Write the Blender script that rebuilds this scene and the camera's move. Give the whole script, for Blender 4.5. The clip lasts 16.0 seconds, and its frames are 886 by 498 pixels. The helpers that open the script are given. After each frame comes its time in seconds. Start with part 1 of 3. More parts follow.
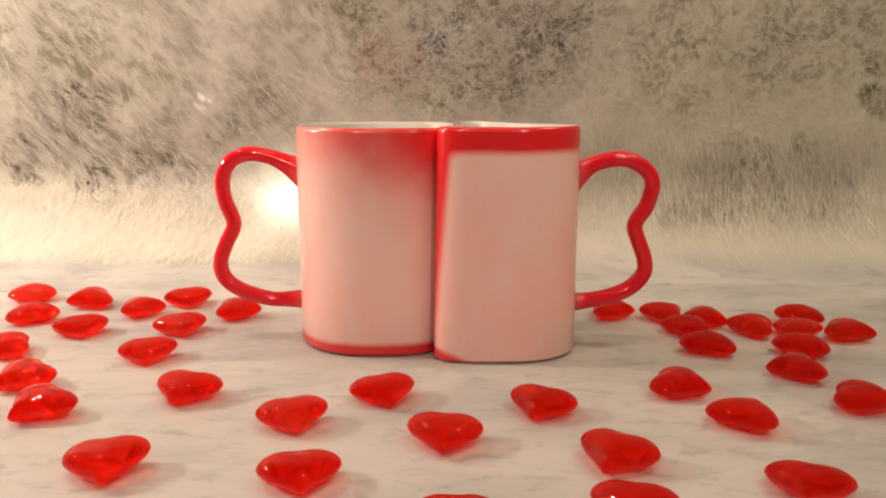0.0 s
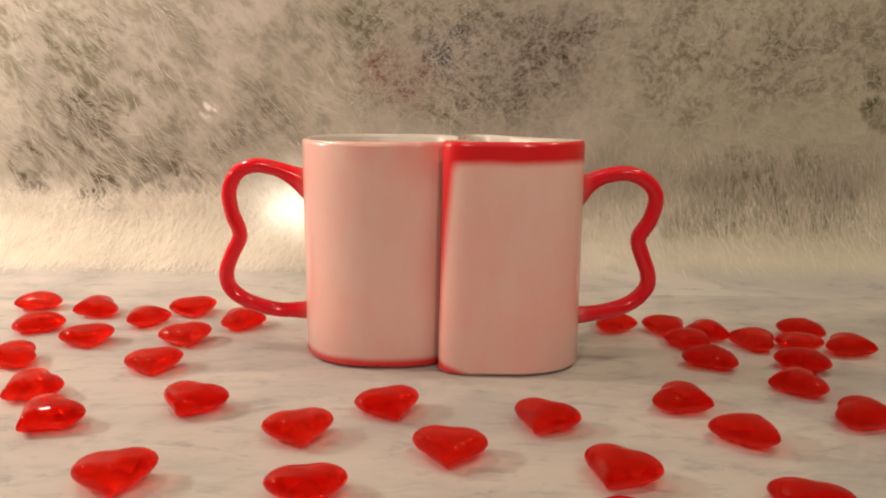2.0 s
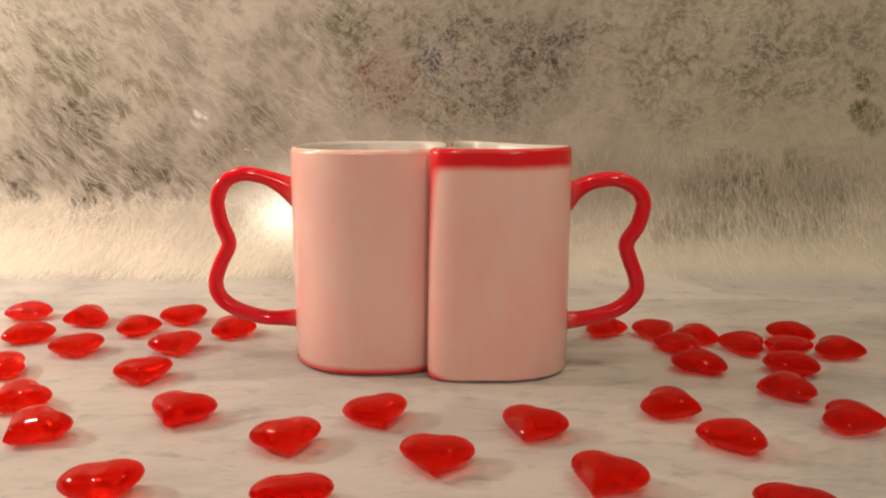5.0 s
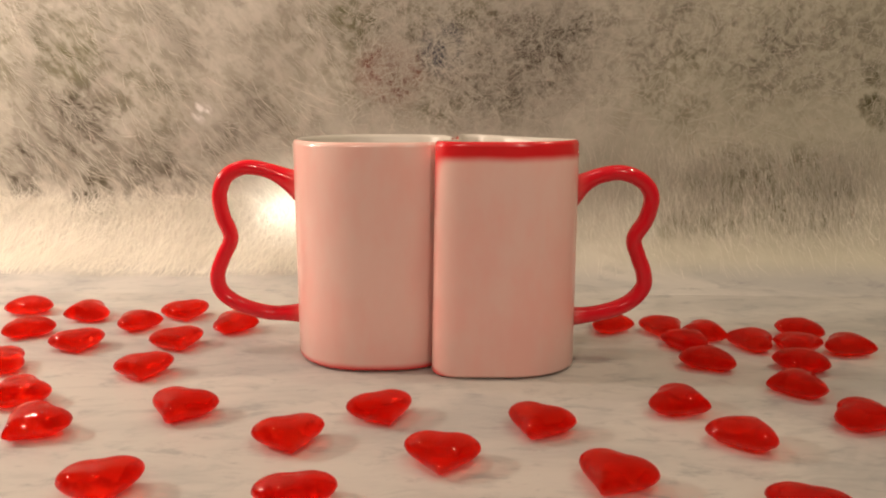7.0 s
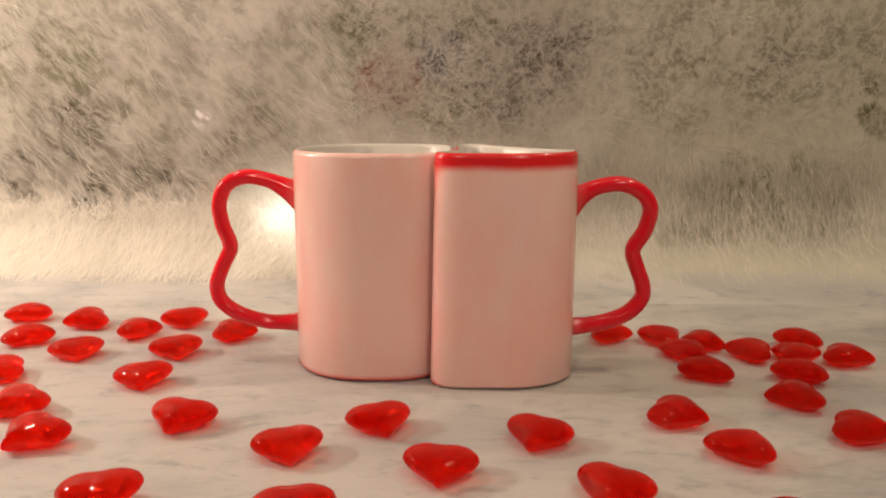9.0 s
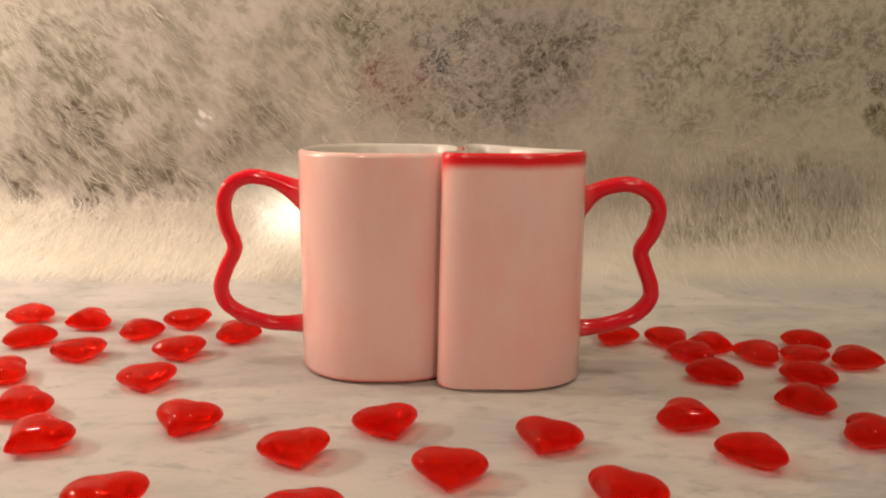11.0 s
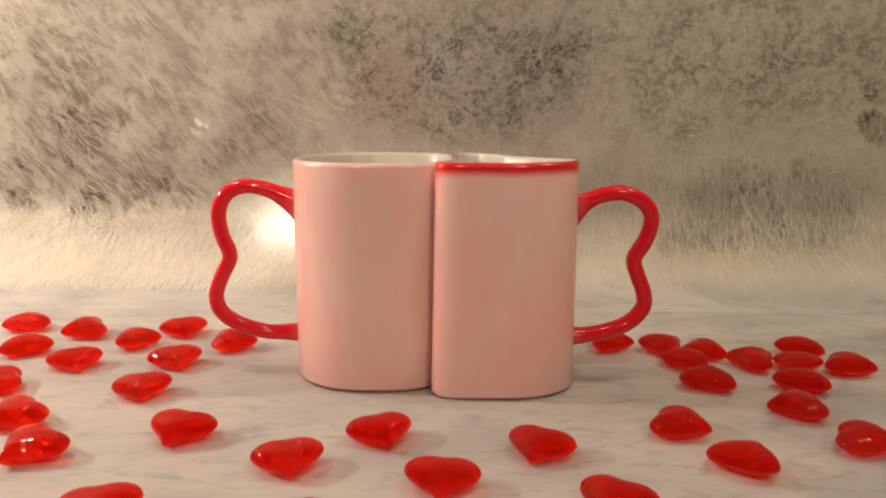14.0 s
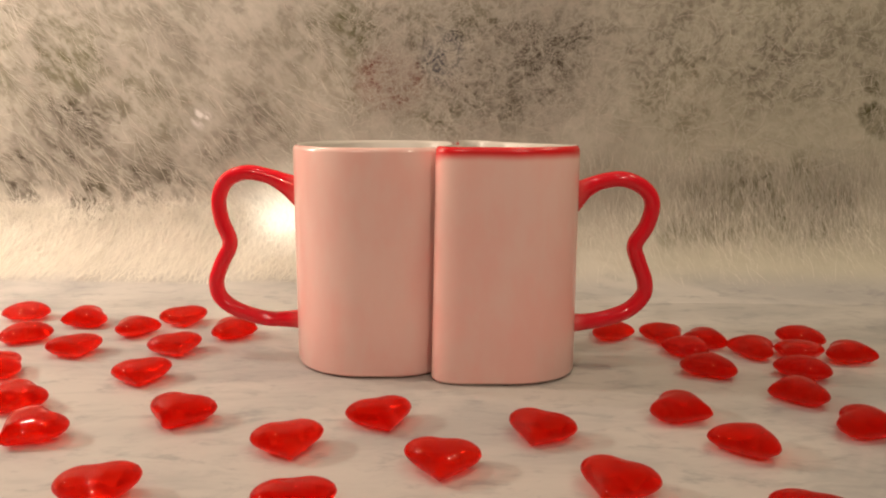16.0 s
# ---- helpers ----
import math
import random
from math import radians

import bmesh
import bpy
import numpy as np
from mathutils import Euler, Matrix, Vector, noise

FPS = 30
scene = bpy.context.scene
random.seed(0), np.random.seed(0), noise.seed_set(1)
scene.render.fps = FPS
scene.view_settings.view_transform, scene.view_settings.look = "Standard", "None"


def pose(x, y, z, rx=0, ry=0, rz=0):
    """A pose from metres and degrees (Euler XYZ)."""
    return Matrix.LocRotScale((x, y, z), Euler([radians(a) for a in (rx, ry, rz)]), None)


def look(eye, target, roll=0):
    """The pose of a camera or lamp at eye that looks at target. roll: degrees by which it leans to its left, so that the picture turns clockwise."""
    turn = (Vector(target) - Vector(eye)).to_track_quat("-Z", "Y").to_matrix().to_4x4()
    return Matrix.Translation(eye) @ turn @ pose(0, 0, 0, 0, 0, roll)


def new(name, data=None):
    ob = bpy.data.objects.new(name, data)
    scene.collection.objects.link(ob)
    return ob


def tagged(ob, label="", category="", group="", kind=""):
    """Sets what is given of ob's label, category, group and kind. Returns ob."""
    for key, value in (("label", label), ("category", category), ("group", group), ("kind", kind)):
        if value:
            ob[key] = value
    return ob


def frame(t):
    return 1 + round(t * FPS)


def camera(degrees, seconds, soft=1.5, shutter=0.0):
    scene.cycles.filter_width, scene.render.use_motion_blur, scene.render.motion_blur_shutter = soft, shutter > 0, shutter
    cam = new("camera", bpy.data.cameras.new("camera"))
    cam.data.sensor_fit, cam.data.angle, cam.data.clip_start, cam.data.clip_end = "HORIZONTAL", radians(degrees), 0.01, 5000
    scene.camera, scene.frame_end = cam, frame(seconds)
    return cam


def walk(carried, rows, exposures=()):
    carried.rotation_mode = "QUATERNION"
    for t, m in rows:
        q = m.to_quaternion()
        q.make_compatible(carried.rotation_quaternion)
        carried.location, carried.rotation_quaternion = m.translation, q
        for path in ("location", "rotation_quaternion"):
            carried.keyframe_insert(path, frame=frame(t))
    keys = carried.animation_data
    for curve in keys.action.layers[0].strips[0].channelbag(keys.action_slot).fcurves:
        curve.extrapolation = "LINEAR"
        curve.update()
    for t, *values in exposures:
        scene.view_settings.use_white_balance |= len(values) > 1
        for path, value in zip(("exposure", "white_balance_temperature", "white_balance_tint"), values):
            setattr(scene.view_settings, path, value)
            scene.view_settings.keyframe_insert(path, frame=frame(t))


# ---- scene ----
cam = camera(58.0, 16.0, 2.0)
PATH = [
    (0, (0.01, -0.339, 0.119), (-0.031, 1.622, -0.272), -0.0),
    (0.5, (0.009, -0.342, 0.12), (-0.027, 1.62, -0.268), 0.2),
    (1, (0.006, -0.342, 0.12), (-0.034, 1.621, -0.264), 0.3),
    (1.5, (0.006, -0.341, 0.123), (-0.039, 1.621, -0.264), 0.3),
    (2, (0.008, -0.341, 0.123), (-0.034, 1.623, -0.256), 0.4),
    (2.5, (0.008, -0.341, 0.123), (-0.029, 1.625, -0.244), 0.6),
    (3, (0.006, -0.34, 0.124), (-0.032, 1.625, -0.249), 0.3),
    (3.5, (0.009, -0.341, 0.125), (-0.027, 1.625, -0.243), 0.2),
    (4, (0.013, -0.341, 0.125), (-0.022, 1.624, -0.242), -0.1),
    (6.5, (0.011, -0.339, 0.124), (-0.029, 1.624, -0.257), 0.0),
    (7, (0.011, -0.336, 0.123), (-0.031, 1.627, -0.257), 0.0),
    (7.5, (0.012, -0.337, 0.125), (-0.032, 1.626, -0.257), -0.1),
    (8, (0.011, -0.337, 0.126), (-0.035, 1.626, -0.255), -0.0),
    (8.5, (0.01, -0.337, 0.125), (-0.033, 1.626, -0.257), 0.1),
    (9, (0.011, -0.336, 0.127), (-0.029, 1.628, -0.249), 0.2),
    (9.2, (0.011, -0.335, 0.126), (-0.029, 1.629, -0.251), 0.2),
    (11.5, (0.007, -0.333, 0.127), (-0.03, 1.631, -0.247), 0.3),
    (12, (0.008, -0.334, 0.128), (-0.028, 1.631, -0.246), 0.2),
    (12.5, (0.011, -0.336, 0.127), (-0.025, 1.629, -0.244), 0.1),
    (13, (0.013, -0.336, 0.128), (-0.02, 1.63, -0.238), 0.1),
    (13.5, (0.012, -0.336, 0.129), (-0.025, 1.63, -0.239), 0.1),
    (14, (0.01, -0.334, 0.129), (-0.026, 1.632, -0.236), 0.1),
    (14.5, (0.008, -0.334, 0.128), (-0.025, 1.633, -0.232), 0.2),
    (15, (0.008, -0.335, 0.127), (-0.024, 1.633, -0.228), 0.3),
    (15.5, (0.011, -0.334, 0.124), (-0.025, 1.634, -0.227), 0.3),
    (16, (0.01, -0.335, 0.121), (-0.027, 1.633, -0.235), 0.2),
]
EXPOSURES = [(0.0, 0.0), (0.5, 0.0), (1.0, -0.09), (1.5, -0.20), (2.0, -0.23), (16.0, -0.25)]
walk(cam, [(t, look(eye, target, roll)) for t, eye, target, roll in PATH], EXPOSURES)

# ---- light -------------------------------------------------------------------
world = bpy.data.worlds.new("room_air")
scene.world = world
world.use_nodes = True
world.node_tree.nodes["Background"].inputs[0].default_value = (0.9, 0.75, 0.58, 1)
world.node_tree.nodes["Background"].inputs[1].default_value = 0.03

WARM = (1.0, 0.782, 0.627)


def unseen_lamp(x, y, z, watts, size, target, colour=WARM):
    data = bpy.data.lights.new("added_lamp", "AREA")
    data.shape, data.size, data.energy, data.color = "DISK", size, watts, colour
    ob = new("added_lamp", data)
    ob.matrix_world = look((x, y, z), target)
    return ob


# added unseen lamps: over the fleece, at the side, in front and overhead
unseen_lamp(-0.35, 0.11, 0.48, 1.15, 0.05, (-0.15, 0.12, 0))
unseen_lamp(-0.62, 0.03, 0.32, 3.5, 0.06, (-0.1, 0.20, 0.08))
unseen_lamp(-0.30, -1.10, 0.92, 4.3, 0.06, (0, 0, 0.05))
unseen_lamp(0.40, -1.00, 0.82, 3.4, 0.06, (0, 0, 0.05))
unseen_lamp(0.60, 0.06, 1.00, 2.7, 0.05, (0.1, 0, 0), (1.0, 0.85, 0.60))
unseen_lamp(-0.12, -0.12, 1.25, 1.0, 0.04, (-0.05, 0.05, 0))
unseen_lamp(0.24, -0.14, 1.25, 1.75, 0.04, (0.1, 0.0, 0), (1.0, 0.82, 0.62))

# a small warm unseen light, added behind the mugs to brighten a spot of fleece
glow = bpy.data.lights.new("fleece_glow_helper", "AREA")
glow.shape, glow.size, glow.size_y = "RECTANGLE", 0.040, 0.004
glow.energy, glow.color = 0.011, (1.0, 0.93, 0.84)
new("fleece_glow_helper", glow).matrix_world = look((-0.106, 0.196, 0.048), (-0.106, 0.215, 0.046))


# ---- materials ---------------------------------------------------------------
class Nodes:
    """A small helper for node materials."""

    def __init__(self, name):
        self.mat = bpy.data.materials.new(name)
        self.mat.use_nodes = True
        self.t = self.mat.node_tree
        self.bsdf = self.t.nodes["Principled BSDF"]
        self.out = self.t.nodes["Material Output"]

    def add(self, kind, **values):
        n = self.t.nodes.new(kind)
        for k, v in values.items():
            n.inputs[k.replace("_", " ")].default_value = v
        return n

    def link(self, a, b):
        self.t.links.new(a, b)

    def put(self, value, socket):
        if isinstance(value, bpy.types.NodeSocket):
            self.link(value, socket)
        else:
            socket.default_value = value

    def math(self, op, a, b=0.0, c=0.0, clamp=False):
        n = self.t.nodes.new("ShaderNodeMath")
        n.operation, n.use_clamp = op, clamp
        for v, s in zip((a, b, c), n.inputs):
            self.put(v, s)
        return n.outputs[0]

    def ramp(self, value, low, high, to_low=0.0, to_high=1.0):
        n = self.t.nodes.new("ShaderNodeMapRange")
        n.interpolation_type = "SMOOTHSTEP"
        for v, s in zip((value, low, high, to_low, to_high), n.inputs):
            self.put(v, s)
        return n.outputs[0]

    def mix(self, f, a, b):
        n = self.t.nodes.new("ShaderNodeMix")
        n.data_type = "RGBA"
        self.put(f, n.inputs[0])
        self.put(a, n.inputs[6])
        self.put(b, n.inputs[7])
        return n.outputs[2]

    def coords(self, ob=None, scale=(1, 1, 1), turn=(0, 0, 0), shift=(0, 0, 0)):
        tc = self.t.nodes.new("ShaderNodeTexCoord")
        tc.object = ob
        m = self.t.nodes.new("ShaderNodeMapping")
        m.inputs["Scale"].default_value = scale
        m.inputs["Rotation"].default_value = [radians(a) for a in turn]
        m.inputs["Location"].default_value = shift
        self.link(tc.outputs["Object"], m.inputs[0])
        return m.outputs[0]

    def lie(self, degrees, stretch, shift=(0, 0, 0)):
        """Coordinates drawn out along a line that lies at an angle to level on an upright sheet."""
        m = self.t.nodes.new("ShaderNodeMapping")
        m.inputs["Scale"].default_value = (1.0 / stretch, 1.0, 1.0)
        self.link(self.coords(turn=(0, degrees, 0), shift=shift), m.inputs[0])
        return m.outputs[0]

    def noise(self, vector, scale, detail=4.0, rough=0.55, distort=0.0):
        n = self.add("ShaderNodeTexNoise", Scale=scale, Detail=detail, Roughness=rough, Distortion=distort)
        self.link(vector, n.inputs["Vector"])
        return n.outputs[0]

    def xyz(self, vector):
        n = self.t.nodes.new("ShaderNodeSeparateXYZ")
        self.link(vector, n.inputs[0])
        return n.outputs

    def bump(self, height, strength, distance):
        n = self.add("ShaderNodeBump", Strength=strength, Distance=distance)
        self.link(height, n.inputs["Height"])
        self.link(n.outputs[0], self.bsdf.inputs["Normal"])

    def set(self, **values):
        for k, v in values.items():
            self.put(v, self.bsdf.inputs[k.replace("_", " ")])
        return self.mat


def plain(name, colour, rough, grain=0.06, scale=40.0, **more):
    n = Nodes(name)
    v = n.noise(n.coords(), scale)
    dark = tuple(c * (1 - grain * 2) for c in colour)
    n.set(Base_Color=n.mix(v, (*dark, 1), (*colour, 1)), Roughness=rough, **more)
    return n.mat


def marble_colour(n):
    """Pale stone with grey clouds, smudges and thin veins: its colour, clouds and grain."""
    broad = n.noise(n.coords(scale=(1.0, 1.7, 1), turn=(0, 0, 8)), 9.0, 5, 0.6, 0.8)
    streak = n.noise(n.coords(scale=(1.0, 2.3, 1), turn=(0, 0, -6)), 30.0, 6, 0.62, 1.0)
    vein = n.noise(n.coords(scale=(1.0, 2.6, 1), turn=(0, 0, 14), shift=(3, 1, 0)), 11.0, 7, 0.6, 1.6)
    vein = n.ramp(n.math("ABSOLUTE", n.math("SUBTRACT", vein, 0.5)), 0.0, 0.035, 1.0, 0.0)
    vein = n.math("MULTIPLY", vein, n.ramp(broad, 0.42, 0.62))
    fine = n.noise(n.coords(scale=(1, 2.2, 1)), 160.0, 3)
    blotch = n.noise(n.coords(scale=(0.8, 1.5, 1), turn=(0, 0, 16), shift=(2, 7, 0)), 64.0, 6, 0.66, 0.25)
    c = n.mix(n.ramp(broad, 0.40, 0.66), (0.485, 0.468, 0.438, 1), (0.37, 0.365, 0.352, 1))
    c = n.mix(n.ramp(streak, 0.52, 0.72, 0.0, 0.6), c, (0.31, 0.31, 0.305, 1))
    c = n.mix(n.ramp(blotch, 0.52, 0.70, 0.0, 0.70), c, (0.25, 0.255, 0.26, 1))
    c = n.mix(n.math("MULTIPLY", vein, 0.22), c, (0.28, 0.275, 0.285, 1))
    c = n.mix(n.ramp(fine, 0.4, 0.8, 0.0, 0.16), c, (0.42, 0.395, 0.365, 1))
    return c, broad, fine


def marble_material():
    n = Nodes("pale_marble")
    c, broad, fine = marble_colour(n)
    n.bump(fine, 0.06, 0.0006)
    return n.set(Base_Color=c, Roughness=n.ramp(broad, 0.3, 0.7, 0.42, 0.55))


def lit_foot_tone(n, tone, amount):
    """Whitens the foot of the fleece in its colour, for the light its bend catches."""
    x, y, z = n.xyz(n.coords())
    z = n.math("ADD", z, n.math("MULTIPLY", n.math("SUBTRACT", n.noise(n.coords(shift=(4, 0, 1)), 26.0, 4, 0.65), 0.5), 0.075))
    brighter = n.math("MULTIPLY", n.ramp(z, 0.040, 0.085, 1.0, 0.0), n.ramp(x, -0.06, 0.10, 1.0, 0.50))
    return n.mix(n.math("MULTIPLY", brighter, amount), tone, (0.82, 0.79, 0.70, 1))


def fleece_material(strand=False):
    """Off-white polyester fleece, thin in places, where darker things show through."""
    n = Nodes("fleece_strands" if strand else "white_fleece")
    if strand:
        g = n.t.nodes.new("ShaderNodeNewGeometry")
        c = n.mix(g.outputs["Random Per Island"], (0.62, 0.59, 0.515, 1), (0.42, 0.395, 0.335, 1))
        n.set(Base_Color=lit_foot_tone(n, c, 1.0), Roughness=0.5)
        n.bsdf.inputs["Transmission Weight"].default_value = 0.0
        return n.mat
    p = n.coords()
    x, y, z = n.xyz(p)
    warp = n.noise(p, 14.0, 4, 0.6)
    warp2 = n.noise(n.coords(shift=(5, 2, 1)), 15.0, 4, 0.6)
    # thin patches: centre x, centre z, half width, half height, strength
    thin = 0.0
    for cx, cz, rx, rz, k in THIN_PATCHES:
        dx = n.math("DIVIDE", n.math("ADD", n.math("SUBTRACT", x, cx), n.math("MULTIPLY", n.math("SUBTRACT", warp, 0.5), 0.06)), rx)
        dz = n.math("DIVIDE", n.math("ADD", n.math("SUBTRACT", z, cz), n.math("MULTIPLY", n.math("SUBTRACT", warp2, 0.5), 0.05)), rz)
        d = n.math("ADD", n.math("MULTIPLY", dx, dx), n.math("MULTIPLY", dz, dz))
        thin = n.math("MAXIMUM", thin, n.ramp(d, 0.0, 1.6, k, 0.0))
    torn = n.mix(n.ramp(x, -0.10, -0.03, 1.0, 0.0), n.noise(p, 46.0, 5, 0.68, 0.5), n.noise(n.lie(-44, 2.6, (2, 0, 5)), 52.0, 5, 0.68, 0.4))
    thin = n.math("MULTIPLY", thin, n.ramp(torn, 0.36, 0.62, 0.32, 1.15))
    speck = n.noise(p, 190.0, 4, 0.65, 0.4)
    mid = n.noise(p, 48.0, 4, 0.6, 0.6)
    # the nap: slanting on one side, brushed upright at the foot, matted elsewhere
    slant = n.ramp(x, -0.10, -0.03, 1.0, 0.0)
    low = n.math("MAXIMUM", n.ramp(z, 0.026, 0.050, 1.0, 0.0), n.math("MULTIPLY", n.ramp(x, 0.0, 0.06), n.ramp(z, 0.05, 0.085, 1.0, 0.0)))
    slanting = n.noise(n.lie(-46, 2.2), 190.0, 4, 0.62, 0.3)
    brushed = n.noise(n.lie(98, 3.2), 230.0, 4, 0.6, 0.2)
    leaning = n.noise(n.lie(66, 2.8), 200.0, 4, 0.6, 0.3)
    foot_nap = n.mix(slant, brushed, leaning)
    speck = n.mix(n.math("MULTIPLY", slant, 0.85), speck, slanting)
    speck = n.mix(n.math("MULTIPLY", low, 0.9), speck, foot_nap)
    lace = n.math("MULTIPLY", n.ramp(speck, 0.40, 0.58), n.ramp(mid, 0.36, 0.58, 0.35, 1.0))
    # more hole colour with height also darkens the top, for light falling off
    hole = n.math("MULTIPLY", lace, n.math("ADD", thin, n.ramp(z, 0.08, 0.17, 0.06, 0.36)), clamp=True)
    hole = n.math("MULTIPLY", hole, n.ramp(z, 0.004, 0.022))
    # what shows through the thin places: olive, brown-red and slate things
    behind = n.mix(n.ramp(n.noise(n.coords(shift=(1, 4, 2)), 9.0, 2), 0.42, 0.6), (0.10, 0.098, 0.040, 1), (0.075, 0.060, 0.040, 1))
    red = n.ramp(n.math("ADD", n.math("POWER", n.math("DIVIDE", n.math("SUBTRACT", x, -0.036), 0.026), 2.0),
                        n.math("POWER", n.math("DIVIDE", n.math("SUBTRACT", z, 0.136), 0.024), 2.0)), 0.3, 1.4, 0.85, 0.0)
    behind = n.mix(red, behind, (0.20, 0.055, 0.04, 1))
    blue = n.ramp(n.math("ADD", n.math("POWER", n.math("DIVIDE", n.math("SUBTRACT", x, -0.001), 0.017), 2.0),
                         n.math("POWER", n.math("DIVIDE", n.math("SUBTRACT", z, 0.153), 0.02), 2.0)), 0.3, 1.4, 0.9, 0.0)
    behind = n.mix(blue, behind, (0.045, 0.05, 0.075, 1))
    tone = n.mix(n.ramp(mid, 0.3, 0.7), (0.50, 0.475, 0.42, 1), (0.40, 0.38, 0.33, 1))
    tone = n.mix(n.ramp(speck, 0.42, 0.68, 0.0, 0.20), tone, (0.44, 0.41, 0.34, 1))
    # foot lightened in the colour, as if more strongly lit than the sheet above
    tone = lit_foot_tone(n, tone, 0.55)
    # on one side an olive cloth behind tinges the whole sheet
    tone = n.mix(n.ramp(x, 0.04, 0.22, 0.0, 0.6), tone, (0.44, 0.43, 0.325, 1))
    veil = n.mix(n.math("MULTIPLY", thin, 0.42, clamp=True), tone, behind)
    c = n.mix(hole, veil, behind)
    # a small whitish spot on the left of the sheet
    pale_spot = n.ramp(n.math("ADD", n.math("POWER", n.math("DIVIDE", n.math("SUBTRACT", x, -0.165), 0.008), 2.0),
                         n.math("POWER", n.math("DIVIDE", n.math("SUBTRACT", z, 0.112), 0.009), 2.0)), 0.1, 1.3, 0.75, 0.0)
    c = n.mix(n.math("MULTIPLY", pale_spot, n.ramp(speck, 0.42, 0.62)), c, (0.90, 0.88, 0.88, 1))
    # where it lies flat it is thin, and the stone shows
    c = n.mix(n.ramp(z, 0.0015, 0.016, 1.0, 0.0), c, marble_colour(n)[0])
    n.bump(n.math("MULTIPLY", speck, n.ramp(z, 0.004, 0.030, 0.15, 1.0)), 0.35, 0.0015)
    return n.set(Base_Color=c, Roughness=0.9)


def heat_glaze(name, top_front, foot_front, soft, side_reach, drop, cool):
    """Heat-sensitive glaze: red while cold, pale pink where the heat of the drink has reached it.
    The two fronts are the borders of the heated zone."""
    n = Nodes(name)
    x, y, z = n.xyz(n.coords(top_front))
    wob = n.noise(n.coords(), 38.0, 3, 0.5)
    wob = n.math("MULTIPLY", n.math("SUBTRACT", wob, 0.5), soft * 0.9)
    cold = n.math("ADD", z, wob)
    side = n.math("SUBTRACT", n.math("MULTIPLY", n.math("ADD", z, drop), side_reach), x)
    if side_reach:
        cold = n.t.nodes.new("ShaderNodeMath")
        cold.operation = "SMOOTH_MAX"
        n.link(n.math("ADD", z, wob), cold.inputs[0])
        n.link(side, cold.inputs[1])
        cold.inputs[2].default_value = 0.006
        cold = cold.outputs[0]
    top = n.ramp(cold, -soft, soft)
    fx, fy, fz = n.xyz(n.coords(foot_front))
    foot = n.ramp(n.math("ADD", fz, n.math("MULTIPLY", wob, 0.1)), -0.0022, 0.0012, 1.0, 0.0)
    red = n.math("MAXIMUM", top, foot)
    mottle = n.noise(n.coords(scale=(1, 1, 0.45)), 42.0, 4, 0.6)
    pale = n.mix(n.ramp(mottle, 0.34, 0.68), (0.86, 0.60, 0.54, 1), (0.87, 0.515, 0.46, 1))
    # the glaze stays pinker where it cools, beside the handle and along the seam
    ox, oy, oz = n.xyz(n.coords())
    patch = n.noise(n.coords(scale=(1, 1, 0.5), shift=(3, 1, 2)), 75.0, 4, 0.65)
    beside = 0.0
    for line, reach, amount in cool:
        near = n.ramp(n.math("ABSOLUTE", n.math("SUBTRACT", ox, line)), 0.0, reach, amount, 0.0)
        beside = n.math("MAXIMUM", beside, near)
    beside = n.math("MULTIPLY", beside, n.ramp(patch, 0.32, 0.62, 0.35, 1.0))
    pale = n.mix(beside, pale, (0.86, 0.26, 0.22, 1))
    c = n.mix(red, pale, (0.72, 0.014, 0.020, 1))
    fine = n.noise(n.coords(), 90.0, 3)
    n.bump(fine, 0.03, 0.0008)
    n.set(Base_Color=c, Roughness=0.26)
    n.bsdf.inputs["Coat Weight"].default_value = 0.3
    n.bsdf.inputs["Coat Roughness"].default_value = 0.09
    return n.mat


def acrylic_material():
    n = Nodes("red_acrylic")
    info = n.t.nodes.new("ShaderNodeObjectInfo")
    tint = n.mix(info.outputs["Random"], (1.0, 0.028, 0.011, 1), (1.0, 0.055, 0.020, 1))
    wave = n.add("ShaderNodeTexNoise", Scale=210.0, Detail=1.0)
    wave.noise_dimensions = "4D"
    n.link(n.coords(), wave.inputs["Vector"])
    n.link(n.math("MULTIPLY", info.outputs["Random"], 20.0), wave.inputs["W"])
    n.bump(wave.outputs[0], 0.42, 0.0010)
    n.set(Base_Color=tint, Roughness=0.015, IOR=1.42)
    n.bsdf.inputs["Transmission Weight"].default_value = 1.0
    body = n.t.nodes.new("ShaderNodeBsdfTranslucent")
    body.inputs[0].default_value = (1.0, 0.030, 0.010, 1)
    clear = n.t.nodes.new("ShaderNodeBsdfTransparent")
    clear.inputs[0].default_value = (1.0, 0.06, 0.025, 1)
    a = n.add("ShaderNodeMixShader", Fac=0.34)
    n.link(n.bsdf.outputs[0], a.inputs[1])
    n.link(clear.outputs[0], a.inputs[2])
    b = n.add("ShaderNodeMixShader", Fac=0.15)
    n.link(a.outputs[0], b.inputs[1])
    n.link(body.outputs[0], b.inputs[2])
    skin = n.t.nodes.new("ShaderNodeBsdfDiffuse")
    skin.inputs[0].default_value = (0.95, 0.03, 0.015, 1)
    deep = n.add("ShaderNodeBump", Strength=1.0, Distance=0.010)
    n.link(wave.outputs[0], deep.inputs["Height"])
    n.link(deep.outputs[0], body.inputs["Normal"])
    n.link(deep.outputs[0], skin.inputs["Normal"])
    c = n.add("ShaderNodeMixShader", Fac=0.025)
    n.link(b.outputs[0], c.inputs[1])
    n.link(skin.outputs[0], c.inputs[2])
    n.link(c.outputs[0], n.out.inputs[0])
    return n.mat


